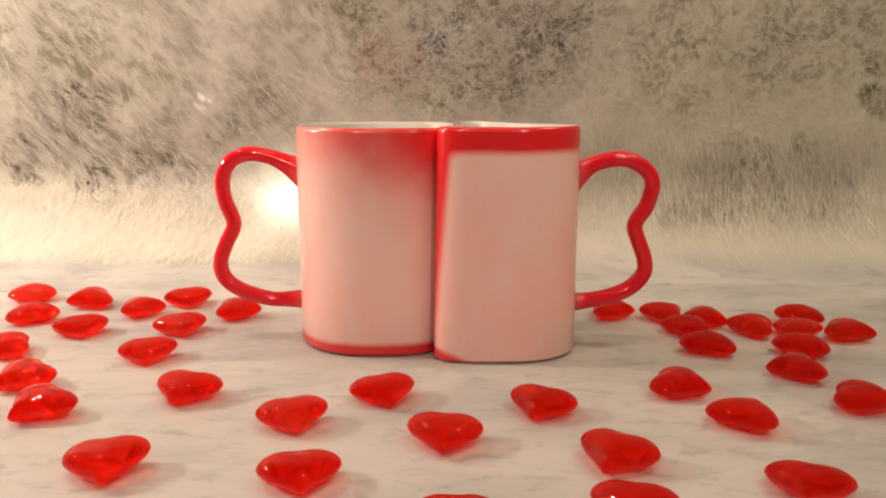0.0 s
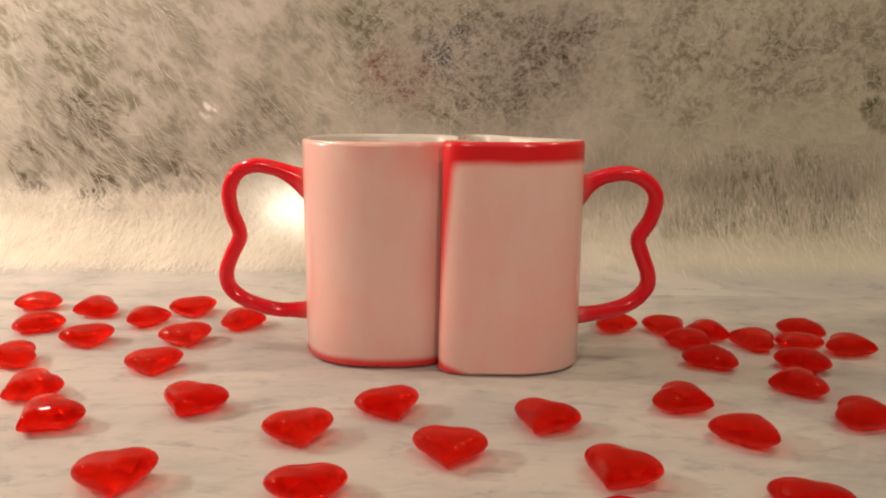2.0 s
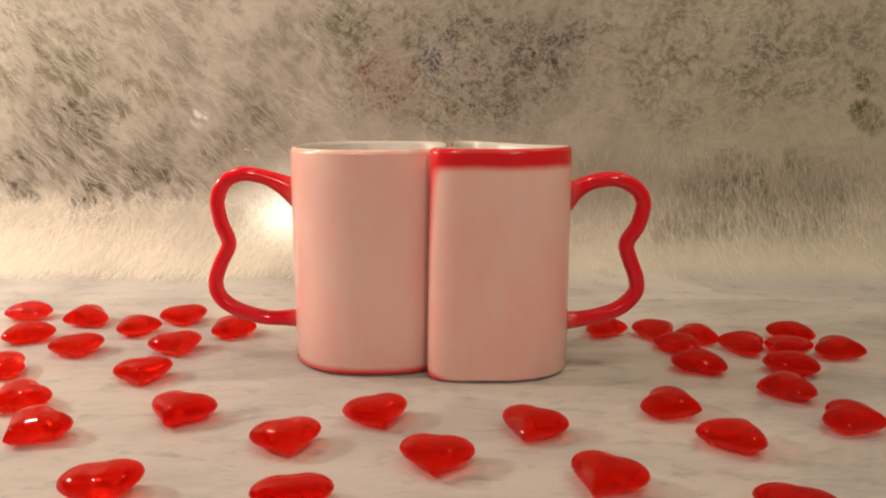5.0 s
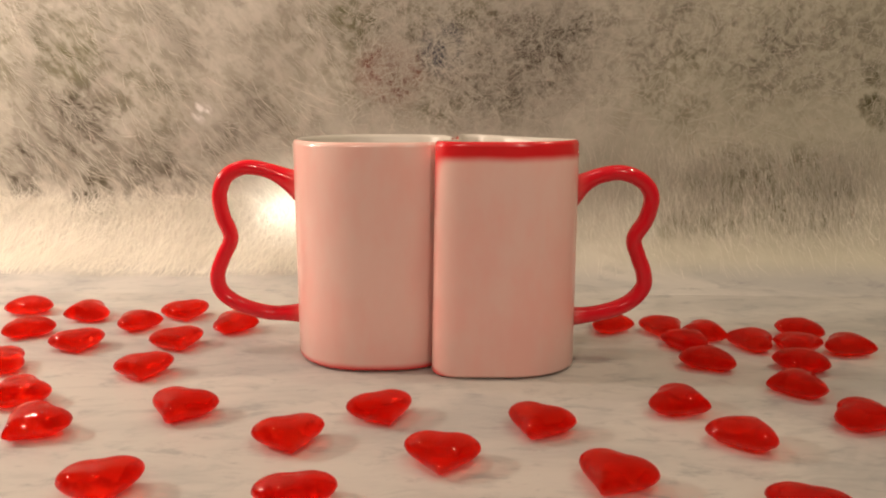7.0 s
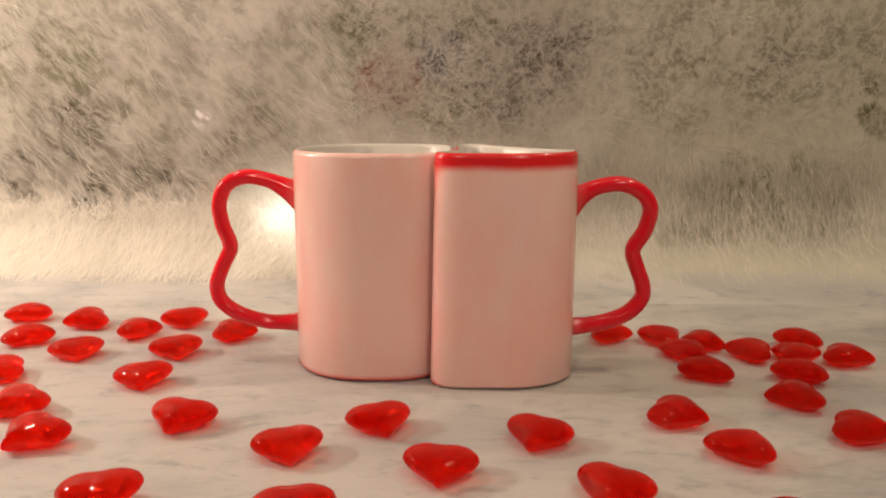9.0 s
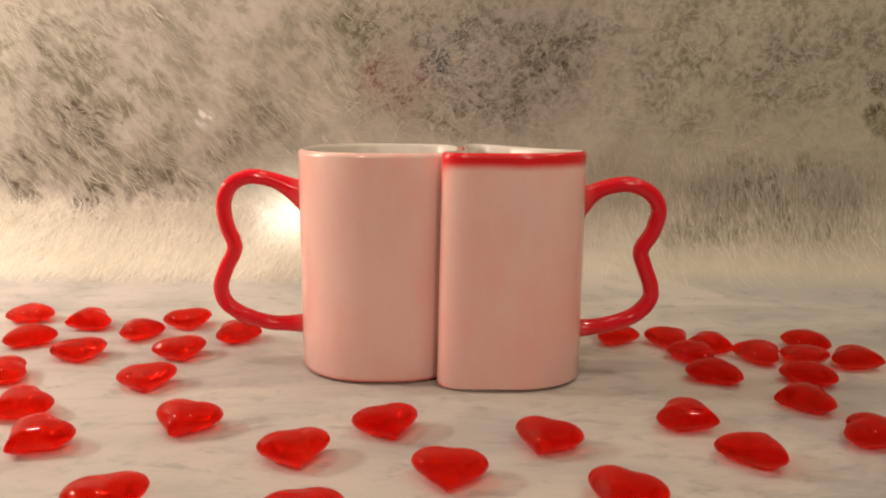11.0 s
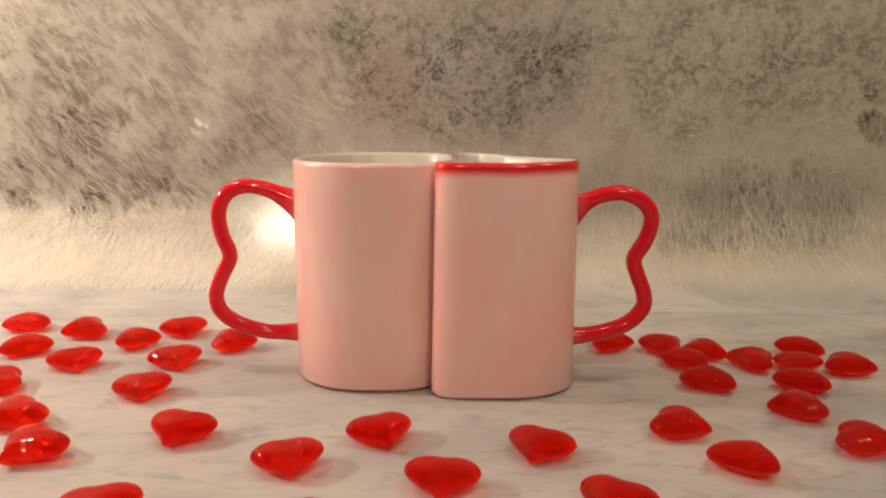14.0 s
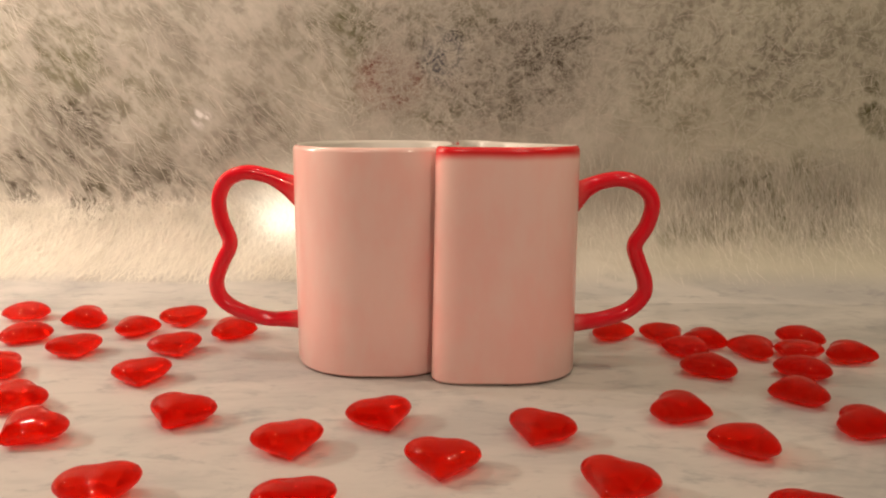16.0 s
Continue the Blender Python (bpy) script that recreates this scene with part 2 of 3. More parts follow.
# thin places of the fleece, in metres on the hanging part
THIN_PATCHES = (
    (-0.251, 0.102, 0.026, 0.020, 1.15), (-0.198, 0.077, 0.020, 0.014, 1.15), (-0.299, 0.071, 0.018, 0.018, 1.15), (-0.247, 0.056, 0.014, 0.018, 1.0),
    (-0.156, 0.093, 0.014, 0.013, 0.60), (-0.240, 0.105, 0.075, 0.042, 0.48), (-0.200, 0.070, 0.060, 0.018, 0.50), (-0.270, 0.155, 0.050, 0.030, 0.45),
    (-0.036, 0.136, 0.026, 0.022, 1.00), (-0.001, 0.153, 0.018, 0.020, 1.00), (0.062, 0.161, 0.024, 0.022, 1.15), (0.079, 0.157, 0.022, 0.018, 1.15),
    (0.004, 0.107, 0.018, 0.011, 0.95), (0.015, 0.145, 0.085, 0.042, 0.62), (-0.060, 0.172, 0.035, 0.020, 0.60), (-0.130, 0.110, 0.035, 0.022, 0.35),
    (0.204, 0.067, 0.028, 0.020, 0.75), (0.254, 0.070, 0.028, 0.018, 0.70), (0.191, 0.035, 0.022, 0.008, 0.40), (0.215, 0.153, 0.016, 0.012, 0.70),
    (0.286, 0.138, 0.010, 0.014, 0.95), (0.293, 0.110, 0.009, 0.012, 0.95), (0.162, 0.148, 0.012, 0.012, 0.50), (0.200, 0.150, 0.090, 0.050, 0.32),
    (0.160, 0.110, 0.030, 0.020, 0.30), (0.215, 0.046, 0.070, 0.016, 0.55),
)

MARBLE = marble_material()
FLEECE = fleece_material()
STRAND = fleece_material(True)
ACRYLIC = acrylic_material()
PLASTER = plain("cream_wall_paint", (0.72, 0.66, 0.56), 0.9)
CABINET = plain("brown_cabinet_wood", (0.24, 0.15, 0.09), 0.5, 0.2, 12.0)
FLOORING = plain("brown_floor_tile", (0.30, 0.23, 0.17), 0.6, 0.15, 6.0)
LINING = plain("white_inner_glaze", (0.60, 0.57, 0.51), 0.34, 0.02, 60.0)
UNGLAZED = plain("unglazed_foot", (0.55, 0.48, 0.42), 0.8, 0.1, 200.0)


def handle_glaze(name, root, reach):
    """Red glaze, a little faded at the roots of the handle, where the mug warms it."""
    n = Nodes(name)
    x, y, z = n.xyz(n.coords())
    v = n.noise(n.coords(), 60.0)
    red = n.mix(v, (0.66, 0.009, 0.021, 1), (0.75, 0.011, 0.024, 1))
    warm = n.ramp(n.math("ADD", n.math("ABSOLUTE", n.math("SUBTRACT", x, root)), n.math("MULTIPLY", n.math("SUBTRACT", v, 0.5), 0.003)), 0.0, reach, 0.22, 0.0)
    n.set(Base_Color=n.mix(warm, red, (0.87, 0.36, 0.30, 1)), Roughness=0.13)
    n.bsdf.inputs["Specular IOR Level"].default_value = 0.4
    n.bsdf.inputs["Coat Weight"].default_value = 0.12
    return n.mat


HANDLE_GLAZE = (handle_glaze("red_handle_glaze_round", -0.0650, 0.0075), handle_glaze("red_handle_glaze_tapered", 0.0620, 0.0075))


# ---- mesh helpers ------------------------------------------------------------
def mesh_of(name, bm, material, smooth=True):
    me = bpy.data.meshes.new(name)
    bm.normal_update()
    bm.to_mesh(me)
    bm.free()
    me.materials.append(material)
    for p in me.polygons:
        p.use_smooth = smooth
    return me


def part(name, bm, material, parent, label="", smooth=True):
    ob = new(name, mesh_of(name, bm, material, smooth))
    ob.parent = parent
    return tagged(ob, label)


def box(bm, x0, x1, y0, y1, z0, z1):
    v = [bm.verts.new((x, y, z)) for z in (z0, z1) for y in (y0, y1) for x in (x0, x1)]
    for f in ((0, 2, 3, 1), (4, 5, 7, 6), (0, 1, 5, 4), (2, 6, 7, 3), (0, 4, 6, 2), (1, 3, 7, 5)):
        bm.faces.new([v[i] for i in f])


def slab(name, label, material, *sides):
    bm = bmesh.new()
    box(bm, *sides)
    return tagged(new(name, mesh_of(name, bm, material, False)), label, "room", "", "structure")


# ---- the room and the worktop ------------------------------------------------
slab("floor", "brown tiled floor of the room", FLOORING, -1.9, 1.9, -2.3, 0.9, -1.0, -0.9)
slab("ceiling", "cream painted plain ceiling", PLASTER, -1.9, 1.9, -2.3, 0.9, 1.5, 1.6)
slab("wall_north", "cream painted wall behind the worktop", PLASTER, -1.9, 1.9, 0.8, 0.9, -0.9, 1.5)
slab("wall_south", "cream painted plain wall", PLASTER, -1.9, 1.9, -2.3, -2.2, -0.9, 1.5)
slab("wall_west", "cream painted plain wall", PLASTER, -1.9, -1.8, -2.2, 0.8, -0.9, 1.5)
slab("wall_east", "cream painted plain wall", PLASTER, 1.8, 1.9, -2.2, 0.8, -0.9, 1.5)
slab("counter_base", "brown wooden base under the worktop", CABINET, -1.15, 1.15, -0.64, 0.78, -0.9, -0.03)
top = slab("worktop", "pale grey-veined marble worktop", MARBLE, -1.2, 1.2, -0.70, 0.8, -0.03, 0.0)
tagged(top, category="worktop")


# ---- fleece backdrop ---------------------------------------------------------
FLOOR_END, BEND, TOP_Z, LAP = 0.156, 0.058, 0.46, 0.010


def fleece_point(x, s):
    """A point of the hanging fleece: s runs from its edge on the worktop up to its top."""
    arc = BEND * math.pi / 2
    if s < 0:
        y, z, ny, nz = FLOOR_END + s * (1.0 + 0.5 * noise.noise((x * 9, 1.0, 4.0))), 0.0, 0.0, 1.0
    elif s < arc:
        a = s / BEND
        y, z = FLOOR_END + BEND * math.sin(a), BEND * (1 - math.cos(a))
        ny, nz = -math.sin(a), math.cos(a)
    else:
        y, z, ny, nz = FLOOR_END + BEND, BEND + s - arc, -1.0, 0.0
    w = noise.noise((x * 7, s * 7, 3.0)) * 0.006 + noise.noise((x * 25, s * 18, 9.0)) * 0.0022
    w *= min(1.0, max(0.0, s) / 0.03)
    w = max(w, -0.3 * z)
    return Vector((x, y + ny * w, z + nz * w - 0.0006 + 0.0014 * min(1.0, (s + LAP) / 0.010))), Vector((0, ny, nz))


def fleece_backdrop():
    bm = bmesh.new()
    nx, ns, length = 150, 90, TOP_Z
    grid = [[bm.verts.new(fleece_point(-0.62 + 1.24 * i / nx, -LAP + (length + LAP) * (j / ns) ** 1.3)[0]) for i in range(nx + 1)] for j in range(ns + 1)]
    for j in range(ns):
        for i in range(nx):
            bm.faces.new((grid[j][i], grid[j][i + 1], grid[j + 1][i + 1], grid[j + 1][i]))
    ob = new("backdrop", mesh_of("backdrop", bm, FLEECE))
    solid = ob.modifiers.new("thickness", "SOLIDIFY")
    solid.thickness, solid.offset = 0.003, -1.0
    return tagged(ob, "off-white fibrous fleece sheet hung behind the mugs", "backdrop", "", "structure")


fleece_backdrop()


def strand_turn(x, z):
    """The lie of the strands on the fleece: degrees from level, its spread, and their curl."""
    if z < (0.045 if x < 0 else 0.076):
        return (66, 20, 0.5) if x < -0.02 else (97, 15, 0.35)
    if x < -0.07:
        return -46, 16, 0.45
    return random.choice((-55, 35, 5, 80)), 30, 1.2


def thinness(x, z):
    return max(k * max(0.0, 1 - math.hypot((x - cx) / rx, (z - cz) / rz) * 0.6) for cx, cz, rx, rz, k in THIN_PATCHES)


def strand_share(x, z):
    """How many of the strands stay: bundles that lie along the slant, a dense foot, a matted smooth patch, lace over the thin places."""
    if x > 0.03 and z < 0.014:
        return 0.03
    if z < (0.055 if x < 0.03 else 0.072):
        return 0.5 if x < 0.03 else 0.05 + 0.45 * min(1.0, (z - 0.014) / 0.026)
    if math.hypot((x + 0.165) / 0.013, (z - 0.112) / 0.012) < 1 or (-0.17 < x < -0.095 and z > 0.135):
        return 0.015
    if x < -0.06:
        u, v = 0.72 * x + 0.69 * z, 0.69 * x - 0.72 * z
        bundle = 0.5 + noise.noise((u * 95, v * 22, 2.0)) + 0.5 * noise.noise((u * 40, v * 30, 7.0))
        return max(0.01, 0.42 * bundle * bundle * (1.0 - 0.55 * min(1.0, thinness(x, z))))
    return (0.05 + thinness(x, z) * 0.6) if x < 0.11 else (0.025 + thinness(x, z) * 0.35)


def fleece_strands(count=24000):
    verts, faces = [], []
    while len(faces) < count * 5:
        x = random.uniform(-0.38, 0.38)
        s = 0.02 + 0.26 * random.random() ** 1.2
        p, nrm = fleece_point(x, s)
        if random.random() > strand_share(x, p.z):
            continue
        mean, spread, bend = strand_turn(x, p.z)
        a = radians(random.gauss(mean, spread))
        long = random.uniform(0.006, 0.022) if p.z < 0.06 else random.uniform(0.006, 0.020 if x < -0.06 else 0.028)
        wide = random.uniform(0.00006, 0.00019) * (1.05 if x < -0.06 else 0.75)
        curl = random.gauss(0, bend)
        lift = random.uniform(0.0003, 0.003)
        px, ps, steps = x, s, 5
        start = len(verts)
        for k in range(steps + 1):
            q, nq = fleece_point(px, max(0.004, ps))
            side = Vector((-math.sin(a), 0, math.cos(a))) * wide * (1.0 - 0.6 * abs(2 * k / steps - 1))
            q = q + nq * (0.0006 + lift * math.sin(math.pi * k / steps))
            side = side - nq * side.dot(nq)
            verts.append(q + side)
            verts.append(q - side)
            px, ps = px + math.cos(a) * long / steps, ps + math.sin(a) * long / steps
            a += curl / steps
        for k in range(steps):
            i = start + 2 * k
            faces.append((i, i + 1, i + 3, i + 2))
    me = bpy.data.meshes.new("fleece_strands")
    me.from_pydata(verts, [], faces)
    me.materials.append(STRAND)
    return tagged(new("fleece_strands", me), "loose off-white fibres standing out of the fleece", "fibres", "", "stuff")


fleece_strands()


# ---- the pair of mugs --------------------------------------------------------
WALL, SEAM_LEAN = 0.0036, 0.0028


def superellipse(angle, a, b, left, right):
    c, s = math.cos(angle), math.sin(angle)
    e = right if c > 0 else left
    r = (abs(c) ** e + abs(s) ** e) ** (-1.0 / e)
    return a * r * c, b * r * s


def plan_of_round_mug(angle, z):
    """Round outer side, flatter inner side at the seam, which leans a little."""
    x, y = superellipse(angle, 0.0392 if math.cos(angle) > 0 else 0.0349, 0.0375, 2.15, 3.4)
    if x > 0:
        x += SEAM_LEAN * (z / 0.103 - 0.5) * min(1.0, x / 0.020)
    return x - 0.0320, y + 0.0425


def plan_of_tapered_mug(angle, z):
    """Round in front, drawn out into a corner at the back of the seam."""
    x, y = superellipse(angle, 0.0318, 0.0245, 6.0, 2.0)
    if y > 0:
        u = (x / 0.0318 + 1) / 2
        y *= 1.98 * (1 - u) + 0.02
    if x < 0:
        # the seam side bulges a little in front, over the edge of the other mug
        k = min(1.0, max(0.0, (y + 0.015) / 0.008))
        x += (0.0088 * k * k * (3 - 2 * k) - 0.0010 + 0.0018 * (z / 0.103 - 0.5)) * min(1.0, -x / 0.020)
    return x + 0.0318, y + 0.0215


def ring_of(bm, plan, z, inset, count=96):
    pts = [Vector((*plan(2 * math.pi * i / count, z), z)) for i in range(count)]
    mid = sum(pts, Vector()) / count
    return [bm.verts.new(p + (mid - p).normalized() * inset) for p in pts]


def loft(bm, rings, cap_last=False, cap_first=False):
    for a, b in zip(rings, rings[1:]):
        for i in range(len(a)):
            j = (i + 1) % len(a)
            bm.faces.new((a[i], a[j], b[j], b[i]))
    if cap_last:
        bm.faces.new(rings[-1])
    if cap_first:
        bm.faces.new(rings[0][::-1])


def curve_through(points, steps=8):
    """Catmull-Rom through control points."""
    pts = [2 * points[0] - points[1], *points, 2 * points[-1] - points[-2]]
    out = []
    for i in range(1, len(pts) - 2):
        p0, p1, p2, p3 = pts[i - 1:i + 3]
        for k in range(steps):
            t = k / steps
            out.append(0.5 * (2 * p1 + (p2 - p0) * t + (2 * p0 - 5 * p1 + 4 * p2 - p3) * t * t + (3 * p1 - p0 - 3 * p2 + p3) * t ** 3))
    return out + [pts[-2]]


def handle_mesh(knots, y, upper, lower):
    """A tube along a waved line that flares where it meets the mug."""
    line = curve_through([Vector((x, y, z)) for x, z in knots])
    bm, rings, n = bmesh.new(), [], len(line)
    for i, p in enumerate(line):
        t = (line[min(i + 1, n - 1)] - line[max(i - 1, 0)]).normalized()
        side = Vector((-t.z, 0, t.x))
        u = i / (n - 1)
        r = 0.00365 + upper * max(0.0, 1 - u / 0.20) ** 1.8 + lower * max(0.0, 1 - (1 - u) / 0.10) ** 2
        ring = []
        for k in range(20):
            a = 2 * math.pi * k / 20
            ring.append(bm.verts.new(p + side * r * math.cos(a) + Vector((0, 1, 0)) * (r * 0.6 + 0.0022) * math.sin(a)))
        rings.append(ring)
    loft(bm, rings, True, True)
    bmesh.ops.recalc_face_normals(bm, faces=bm.faces)
    return bm


def mug(plan, height, label, glaze, knots, handle_y, upper, lower):
    ob = tagged(new("mug"), label, "mug", "pair of mugs")
    bm = bmesh.new()
    prof = [(0.0006, 0.0020), (0.0010, 0.0009), (0.0022, 0.0), (height * 0.25, 0.0), (height * 0.5, 0.0), (height * 0.75, 0.0),
            (height - 0.0022, 0.0), (height - 0.0013, 0.0002), (height - 0.0004, 0.0008), (height, 0.0017)]
    loft(bm, [ring_of(bm, plan, z, i) for z, i in prof])
    part("body", bm, glaze, ob, "heat-sensitive glaze, red where cold and pale where hot")
    bm = bmesh.new()
    prof = [(height, 0.0017), (height - 0.0004, 0.0027), (height - 0.0016, WALL),
            (height * 0.5, WALL), (0.012, WALL), (0.0075, WALL + 0.003), (0.006, WALL + 0.009)]
    loft(bm, [ring_of(bm, plan, z, i) for z, i in prof], True)
    part("lining", bm, LINING, ob, "white glazed inside")
    bm = bmesh.new()
    loft(bm, [ring_of(bm, plan, z, i) for z, i in ((0.0006, 0.0020), (0.0, 0.0026), (0.0, 0.0060))], True)
    part("foot", bm, UNGLAZED, ob, "unglazed foot")
    part("handle", handle_mesh(knots, handle_y, upper, lower), HANDLE_GLAZE[0] if knots[0][0] < 0 else HANDLE_GLAZE[1], ob, "glossy red waved handle")
    return ob


def front_mark(name, parent):
    ob = new(name)
    ob.empty_display_size = 0.01
    ob.parent = parent
    return ob


fronts = {}
for key in ("round_top", "round_foot", "tapered_top", "tapered_foot"):
    fronts[key] = front_mark("heat_front", None)

ROUND_GLAZE = heat_glaze("heat_glaze_round", fronts["round_top"], fronts["round_foot"], 0.025, 0.0, 0.0, ((-0.068, 0.020, 0.22), (0.003, 0.012, 0.12)))
TAPERED_GLAZE = heat_glaze("heat_glaze_tapered", fronts["tapered_top"], fronts["tapered_foot"], 0.0022, 0.09, 0.05, ((0.0, 0.006, 0.40), (0.064, 0.007, 0.25)))

LEFT_HANDLE = ((-0.0580, 0.0765), (-0.0655, 0.0805), (-0.0725, 0.0842), (-0.0805, 0.0875), (-0.0910, 0.0890), (-0.1000, 0.0850), (-0.1040, 0.0760), (-0.1030, 0.0660), (-0.1000, 0.0580), (-0.1000, 0.0530), (-0.1040, 0.0450), (-0.1070, 0.0360), (-0.1050, 0.0280), (-0.0970, 0.0220), (-0.0840, 0.0180), (-0.0730, 0.0176), (-0.0580, 0.0180))
RIGHT_HANDLE = ((0.0540, 0.0745), (0.0615, 0.0795), (0.0675, 0.0837), (0.0750, 0.0870), (0.0850, 0.0880), (0.0940, 0.0840), (0.0980, 0.0770), (0.0960, 0.0670), (0.0910, 0.0580), (0.0930, 0.0500), (0.0960, 0.0420), (0.0960, 0.0350), (0.0900, 0.0280), (0.0810, 0.0240), (0.0690, 0.0215), (0.0540, 0.0205))

round_mug = mug(plan_of_round_mug, 0.1028, "pale pink colour-changing mug with red waved handle", ROUND_GLAZE, LEFT_HANDLE, 0.042, 0.0068, 0.0024)
tapered_mug = mug(plan_of_tapered_mug, 0.1037, "pale pink colour-changing mug with red rim band", TAPERED_GLAZE, RIGHT_HANDLE, 0.027, 0.0066, 0.0020)
for key, ob in fronts.items():
    ob.parent = round_mug if key.startswith("round") else tapered_mug


CROWN, PAVILION = 0.0050, 0.0041


# ---- acrylic hearts ----------------------------------------------------------
def heart_outline(t):
    x = 16 * math.sin(t) ** 3
    y = 13 * math.cos(t) - 5 * math.cos(2 * t) - 2 * math.cos(3 * t) - math.cos(4 * t)
    # rounded off: a shallow cleft and a blunt tip
    w = 0.22 + 0.40 * (1 + math.cos(t)) / 2
    x, y = (1 - w) * x + w * 16 * math.sin(t), (1 - w) * (y + 2.5) + w * 13.0 * math.cos(t)
    return x / 32 * 0.0250, y / 29 * 0.0245


def heart_mesh():
    """A puffed heart: smooth dome above the girdle, broad cut facets below it. The tip points to -y."""
    bm, n = bmesh.new(), 56
    outline = [Vector((*heart_outline(2 * math.pi * i / n), 0)) for i in range(n)]
    oval = [Vector((0.0118 * math.sin(2 * math.pi * i / n), 0.0108 * math.cos(2 * math.pi * i / n), 0)) for i in range(n)]
    rings = []

    def valley(p):
        # a shallow valley runs from the middle to the cleft
        back = min(1.0, max(0.0, p.y / 0.009))
        return 1 - 0.17 * math.exp(-(p.x / 0.0042) ** 2) * back * back * (3 - 2 * back)

    for k in range(9):
        s = 1 - 0.5 * (1 - math.cos(math.pi * k / 9))
        z = CROWN * (1 - s ** 2.4) ** 0.56
        level = [p.lerp(o, 0.65 * (1 - s * s)) * s for p, o in zip(outline, oval)]
        rings.append([bm.verts.new((p.x, p.y, z * valley(p))) for p in level])
    loft(bm, rings, True)
    for f in bm.faces:
        f.smooth = True
    # a rounded edge, then two rows of facets
    edge = [bm.verts.new((p.x * 0.95, p.y * 0.95, -PAVILION * 0.24)) for p in outline]
    loft(bm, [edge, rings[0]])
    rows = []
    for count, s, z in ((14, 0.76, -PAVILION * 0.70), (7, 0.36, -PAVILION)):
        step = n // count
        rows.append([bm.verts.new((outline[i * step].x * s, outline[i * step].y * s, z)) for i in range(count)])
    for i in range(14):
        j = (i + 1) % 14
        bm.faces.new([rows[0][i], rows[0][j]] + [edge[(4 * i + k) % n] for k in range(4, -1, -1)])
    for i in range(7):
        j = (i + 1) % 7
        bm.faces.new((rows[1][i], rows[1][j], rows[0][2 * j], rows[0][2 * i + 1], rows[0][2 * i]))
    bm.faces.new(rows[1])
    bmesh.ops.recalc_face_normals(bm, faces=bm.faces)
    me = bpy.data.meshes.new("acrylic_heart")
    bm.to_mesh(me)
    bm.free()
    me.materials.append(ACRYLIC)
    return me


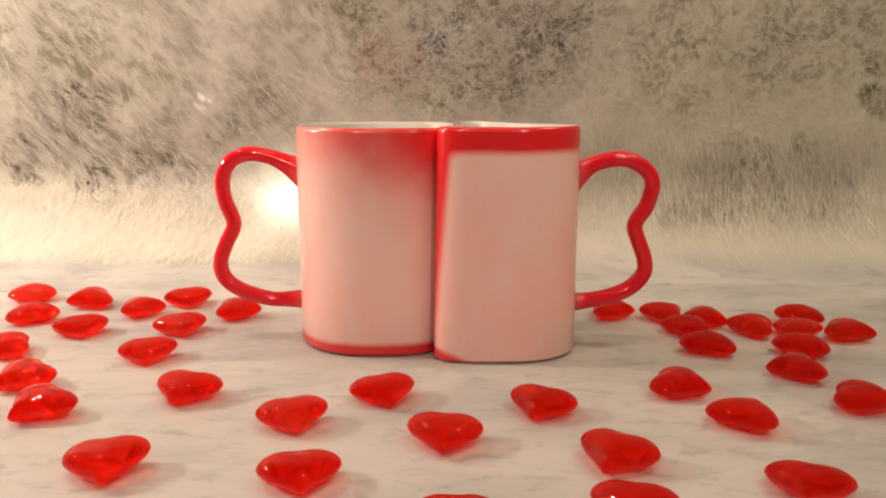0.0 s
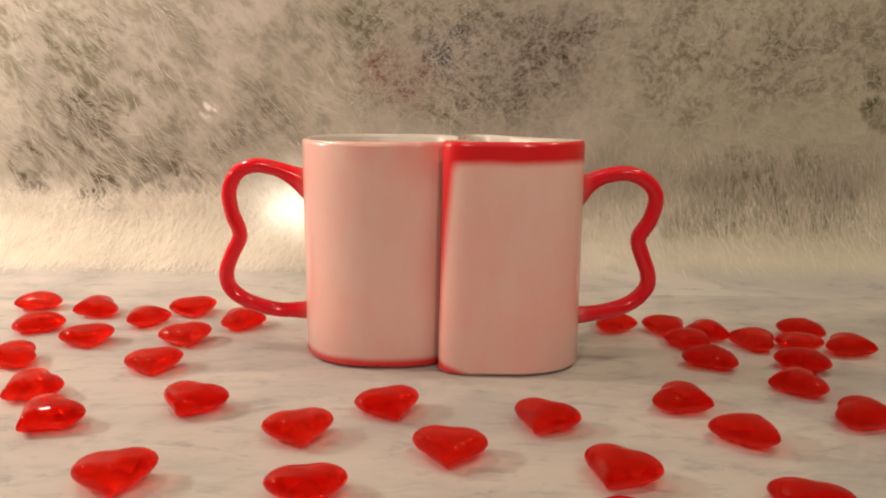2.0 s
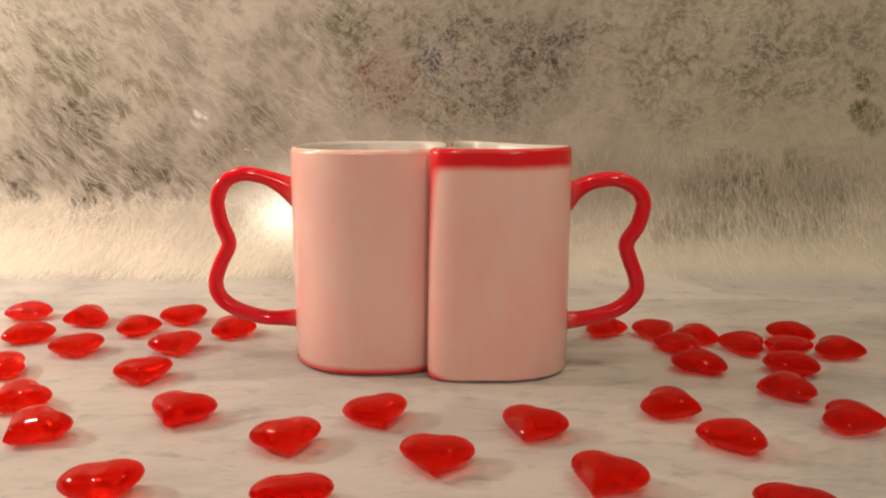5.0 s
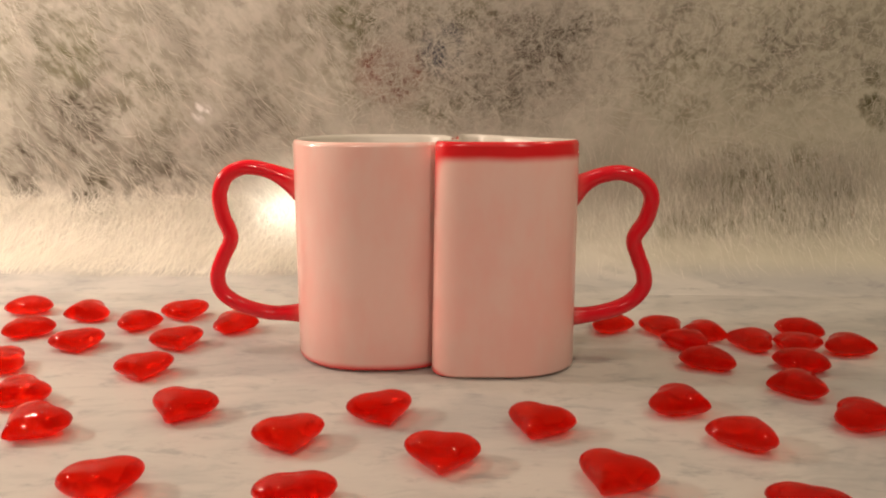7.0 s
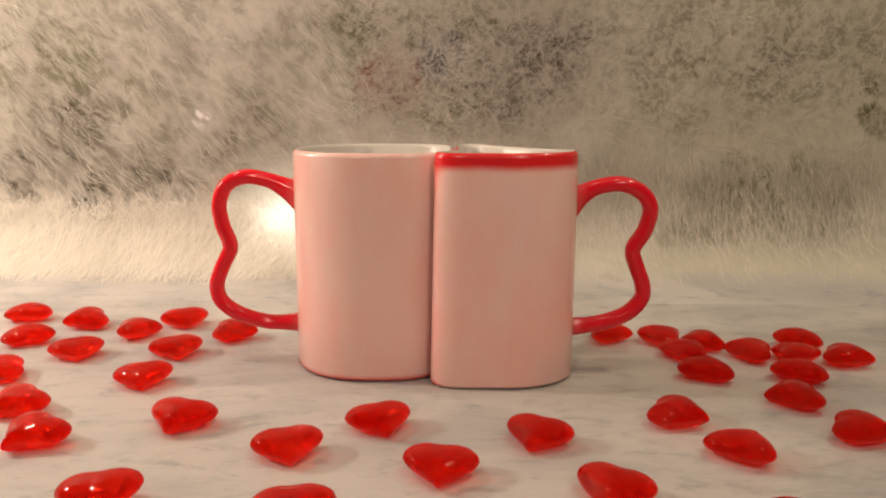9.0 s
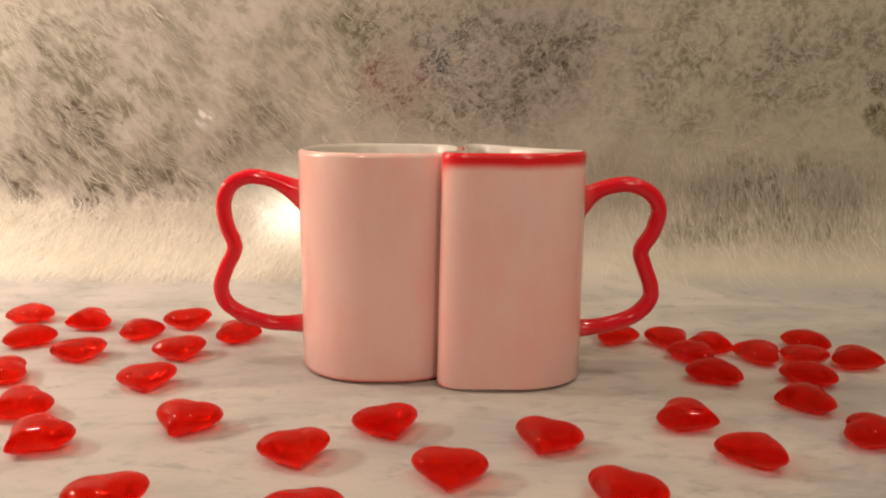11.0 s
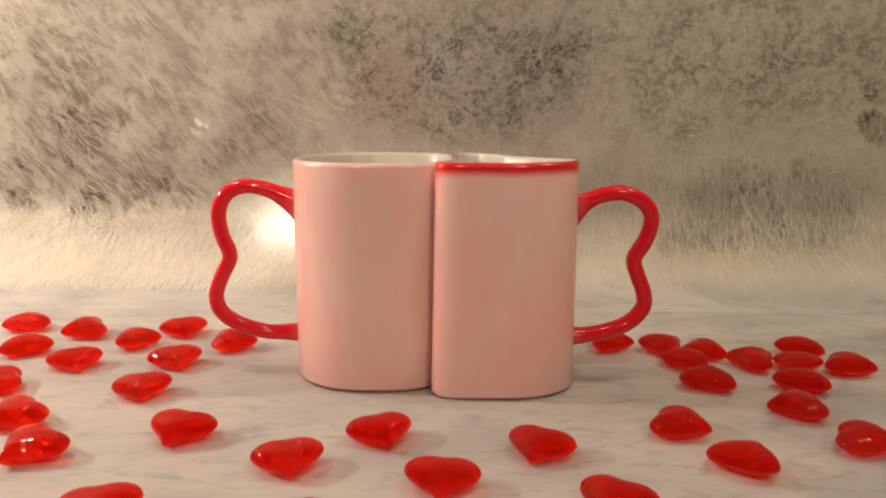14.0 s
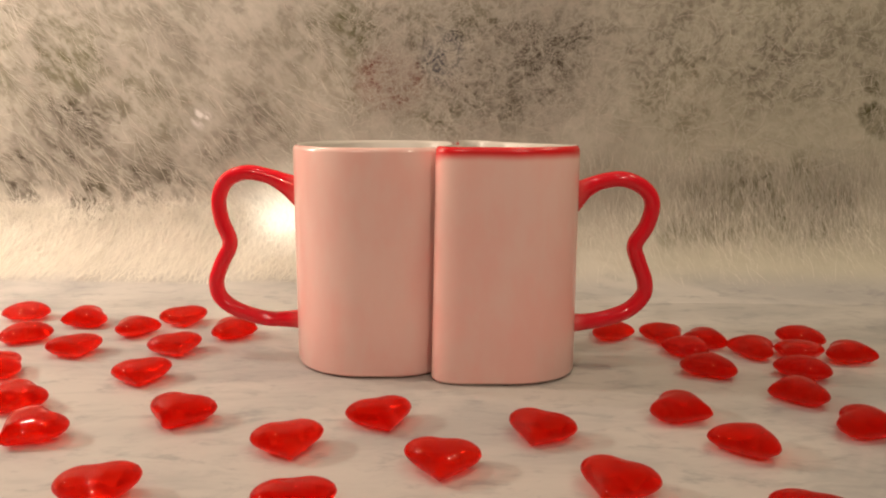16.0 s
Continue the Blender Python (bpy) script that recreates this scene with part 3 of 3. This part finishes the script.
# place on the worktop, turn of the tip from -y towards +x, lean about its own two axes, size
HEARTS = (
    (-0.2347, 0.1027, 192, -0.1, -0.2, 1.04), (-0.2126, 0.0592, 209, -2.7, 1.5, 1.04), (-0.1971, 0.0056, -62, 0.6, 3.5, 1.04),
    (-0.1672, -0.0335, -37, 7.0, 3.3, 1.05), (-0.1453, -0.0627, -30, 7.7, 3.8, 1.06), (-0.1955, 0.0889, -54, 0.6, 5.7, 1.06),
    (-0.1766, 0.0365, 26, 3.5, -1.2, 1.05), (-0.1602, 0.0725, 105, 0.7, 2.2, 1.05), (-0.1419, 0.0922, 20, 6.1, -2.2, 1.05),
    (-0.1284, 0.0402, 24, 5.2, -1.8, 1.05), (-0.1079, 0.0702, 94, 0.5, -1.6, 1.06), (-0.1293, -0.0006, 14, 6.2, -2.9, 1.04),
    (-0.0967, -0.0451, -10, 6.1, 3.1, 1.07), (-0.1010, -0.1078, 15, 8.3, -2.7, 1.07), (-0.0496, -0.0703, 16, 5.6, -2.2, 1.05),
    (-0.0387, -0.1134, 12, 0.9, -0.1, 1.06), (-0.0189, -0.0458, 22, 5.2, -2.0, 1.05), (0.0052, -0.0845, -3, 6.6, 2.5, 1.06),
    (0.0407, -0.0574, -23, 5.5, 2.6, 1.04), (0.0608, -0.0987, -30, 5.5, 2.1, 1.06), (0.0599, -0.1307, -13, -0.2, 0.0, 1.03),
    (0.0095, -0.1390, 0, 0.0, 0.0, 1.02), (0.1143, -0.1174, -26, -4.0, -1.8, 1.04), (0.0911, 0.0734, 81, 0.3, -0.5, 1.02),
    (0.1173, 0.0677, 119, 0.4, -2.0, 1.01), (0.1356, 0.0587, 52, 1.1, -1.4, 1.03), (0.1235, 0.0438, 122, 0.1, 0.0, 1.03),
    (0.1248, 0.0163, 159, -2.0, -2.2, 1.02), (0.1546, 0.0453, -110, -1.1, 2.2, 1.03), (0.1874, 0.0663, 149, 1.2, -2.4, 0.99),
    (0.1755, 0.0395, 91, -0.1, 5.8, 1.02), (0.1990, 0.0378, 57, 0.1, -1.0, 1.04), (0.1672, 0.0155, 150, 1.5, -0.4, 1.01),
    (0.1519, -0.0159, -92, 1.4, -0.6, 1.06), (0.0977, -0.0363, 59, 0.5, -2.1, 1.05), (0.1130, -0.0664, 138, 2.0, 1.7, 1.04),
    (0.1635, -0.0497, 61, 0.5, -2.0, 1.04),
)


def scatter_hearts():
    me = heart_mesh()
    for x, y, turn, pitch, lean, size in HEARTS:
        ob = new("acrylic_heart", me)
        turned = pose(0, 0, 0, pitch, lean, turn)
        low = min((turned @ (v.co * size)).z for v in me.vertices)
        ob.matrix_world = pose(x, y, -low, pitch, lean, turn) @ Matrix.Diagonal((size, size, size, 1))
        tagged(ob, "clear red acrylic heart lying on the marble worktop", "decoration", "scattered hearts")


scatter_hearts()


# ---- what changes: the borders of the heated zone of the glaze ----------------
def motions():
    # round mug: the cold zone at the rim leans towards the seam and is gone after two seconds
    walk(fronts["round_top"], [(t, pose(-0.033, 0.0, z + 0.0018, 0, lean, 0)) for t, z, lean in (
        (0.0, 0.0845, 25), (0.3, 0.0930, 26), (0.6, 0.1020, 28), (0.9, 0.1085, 29), (1.5, 0.1130, 30), (2.5, 0.1175, 30), (4.0, 0.1240, 29), (7.0, 0.1330, 26), (16.0, 0.1420, 22))])
    walk(fronts["round_foot"], [(t, pose(-0.033, 0.0, z)) for t, z in (
        (0.0, 0.0066), (1.5, 0.0054), (3.5, 0.0044), (7.0, 0.0035), (9.0, 0.0029), (12.5, 0.0020), (16.0, 0.0010))])
    # tapered mug: a band under the rim and along the seam that shrinks slowly
    walk(fronts["tapered_top"], [(t, pose(x + 0.0014, 0.0, z + 0.0030)) for t, x, z in (
        (0.0, 0.0004, 0.0898), (1.5, -0.0004, 0.0912), (3.5, -0.0018, 0.0918), (7.0, -0.0042, 0.0932), (9.0, -0.0048, 0.0940), (12.5, -0.0054, 0.0954), (16.0, -0.0060, 0.0964))])
    walk(fronts["tapered_foot"], [(t, pose(0.0, 0.0, z, 0, 20, 0)) for t, z in (
        (0.0, 0.0070), (1.5, 0.0062), (3.5, 0.0055), (7.0, 0.0040), (9.0, 0.0034), (12.5, 0.0026), (16.0, 0.0018))])


motions()
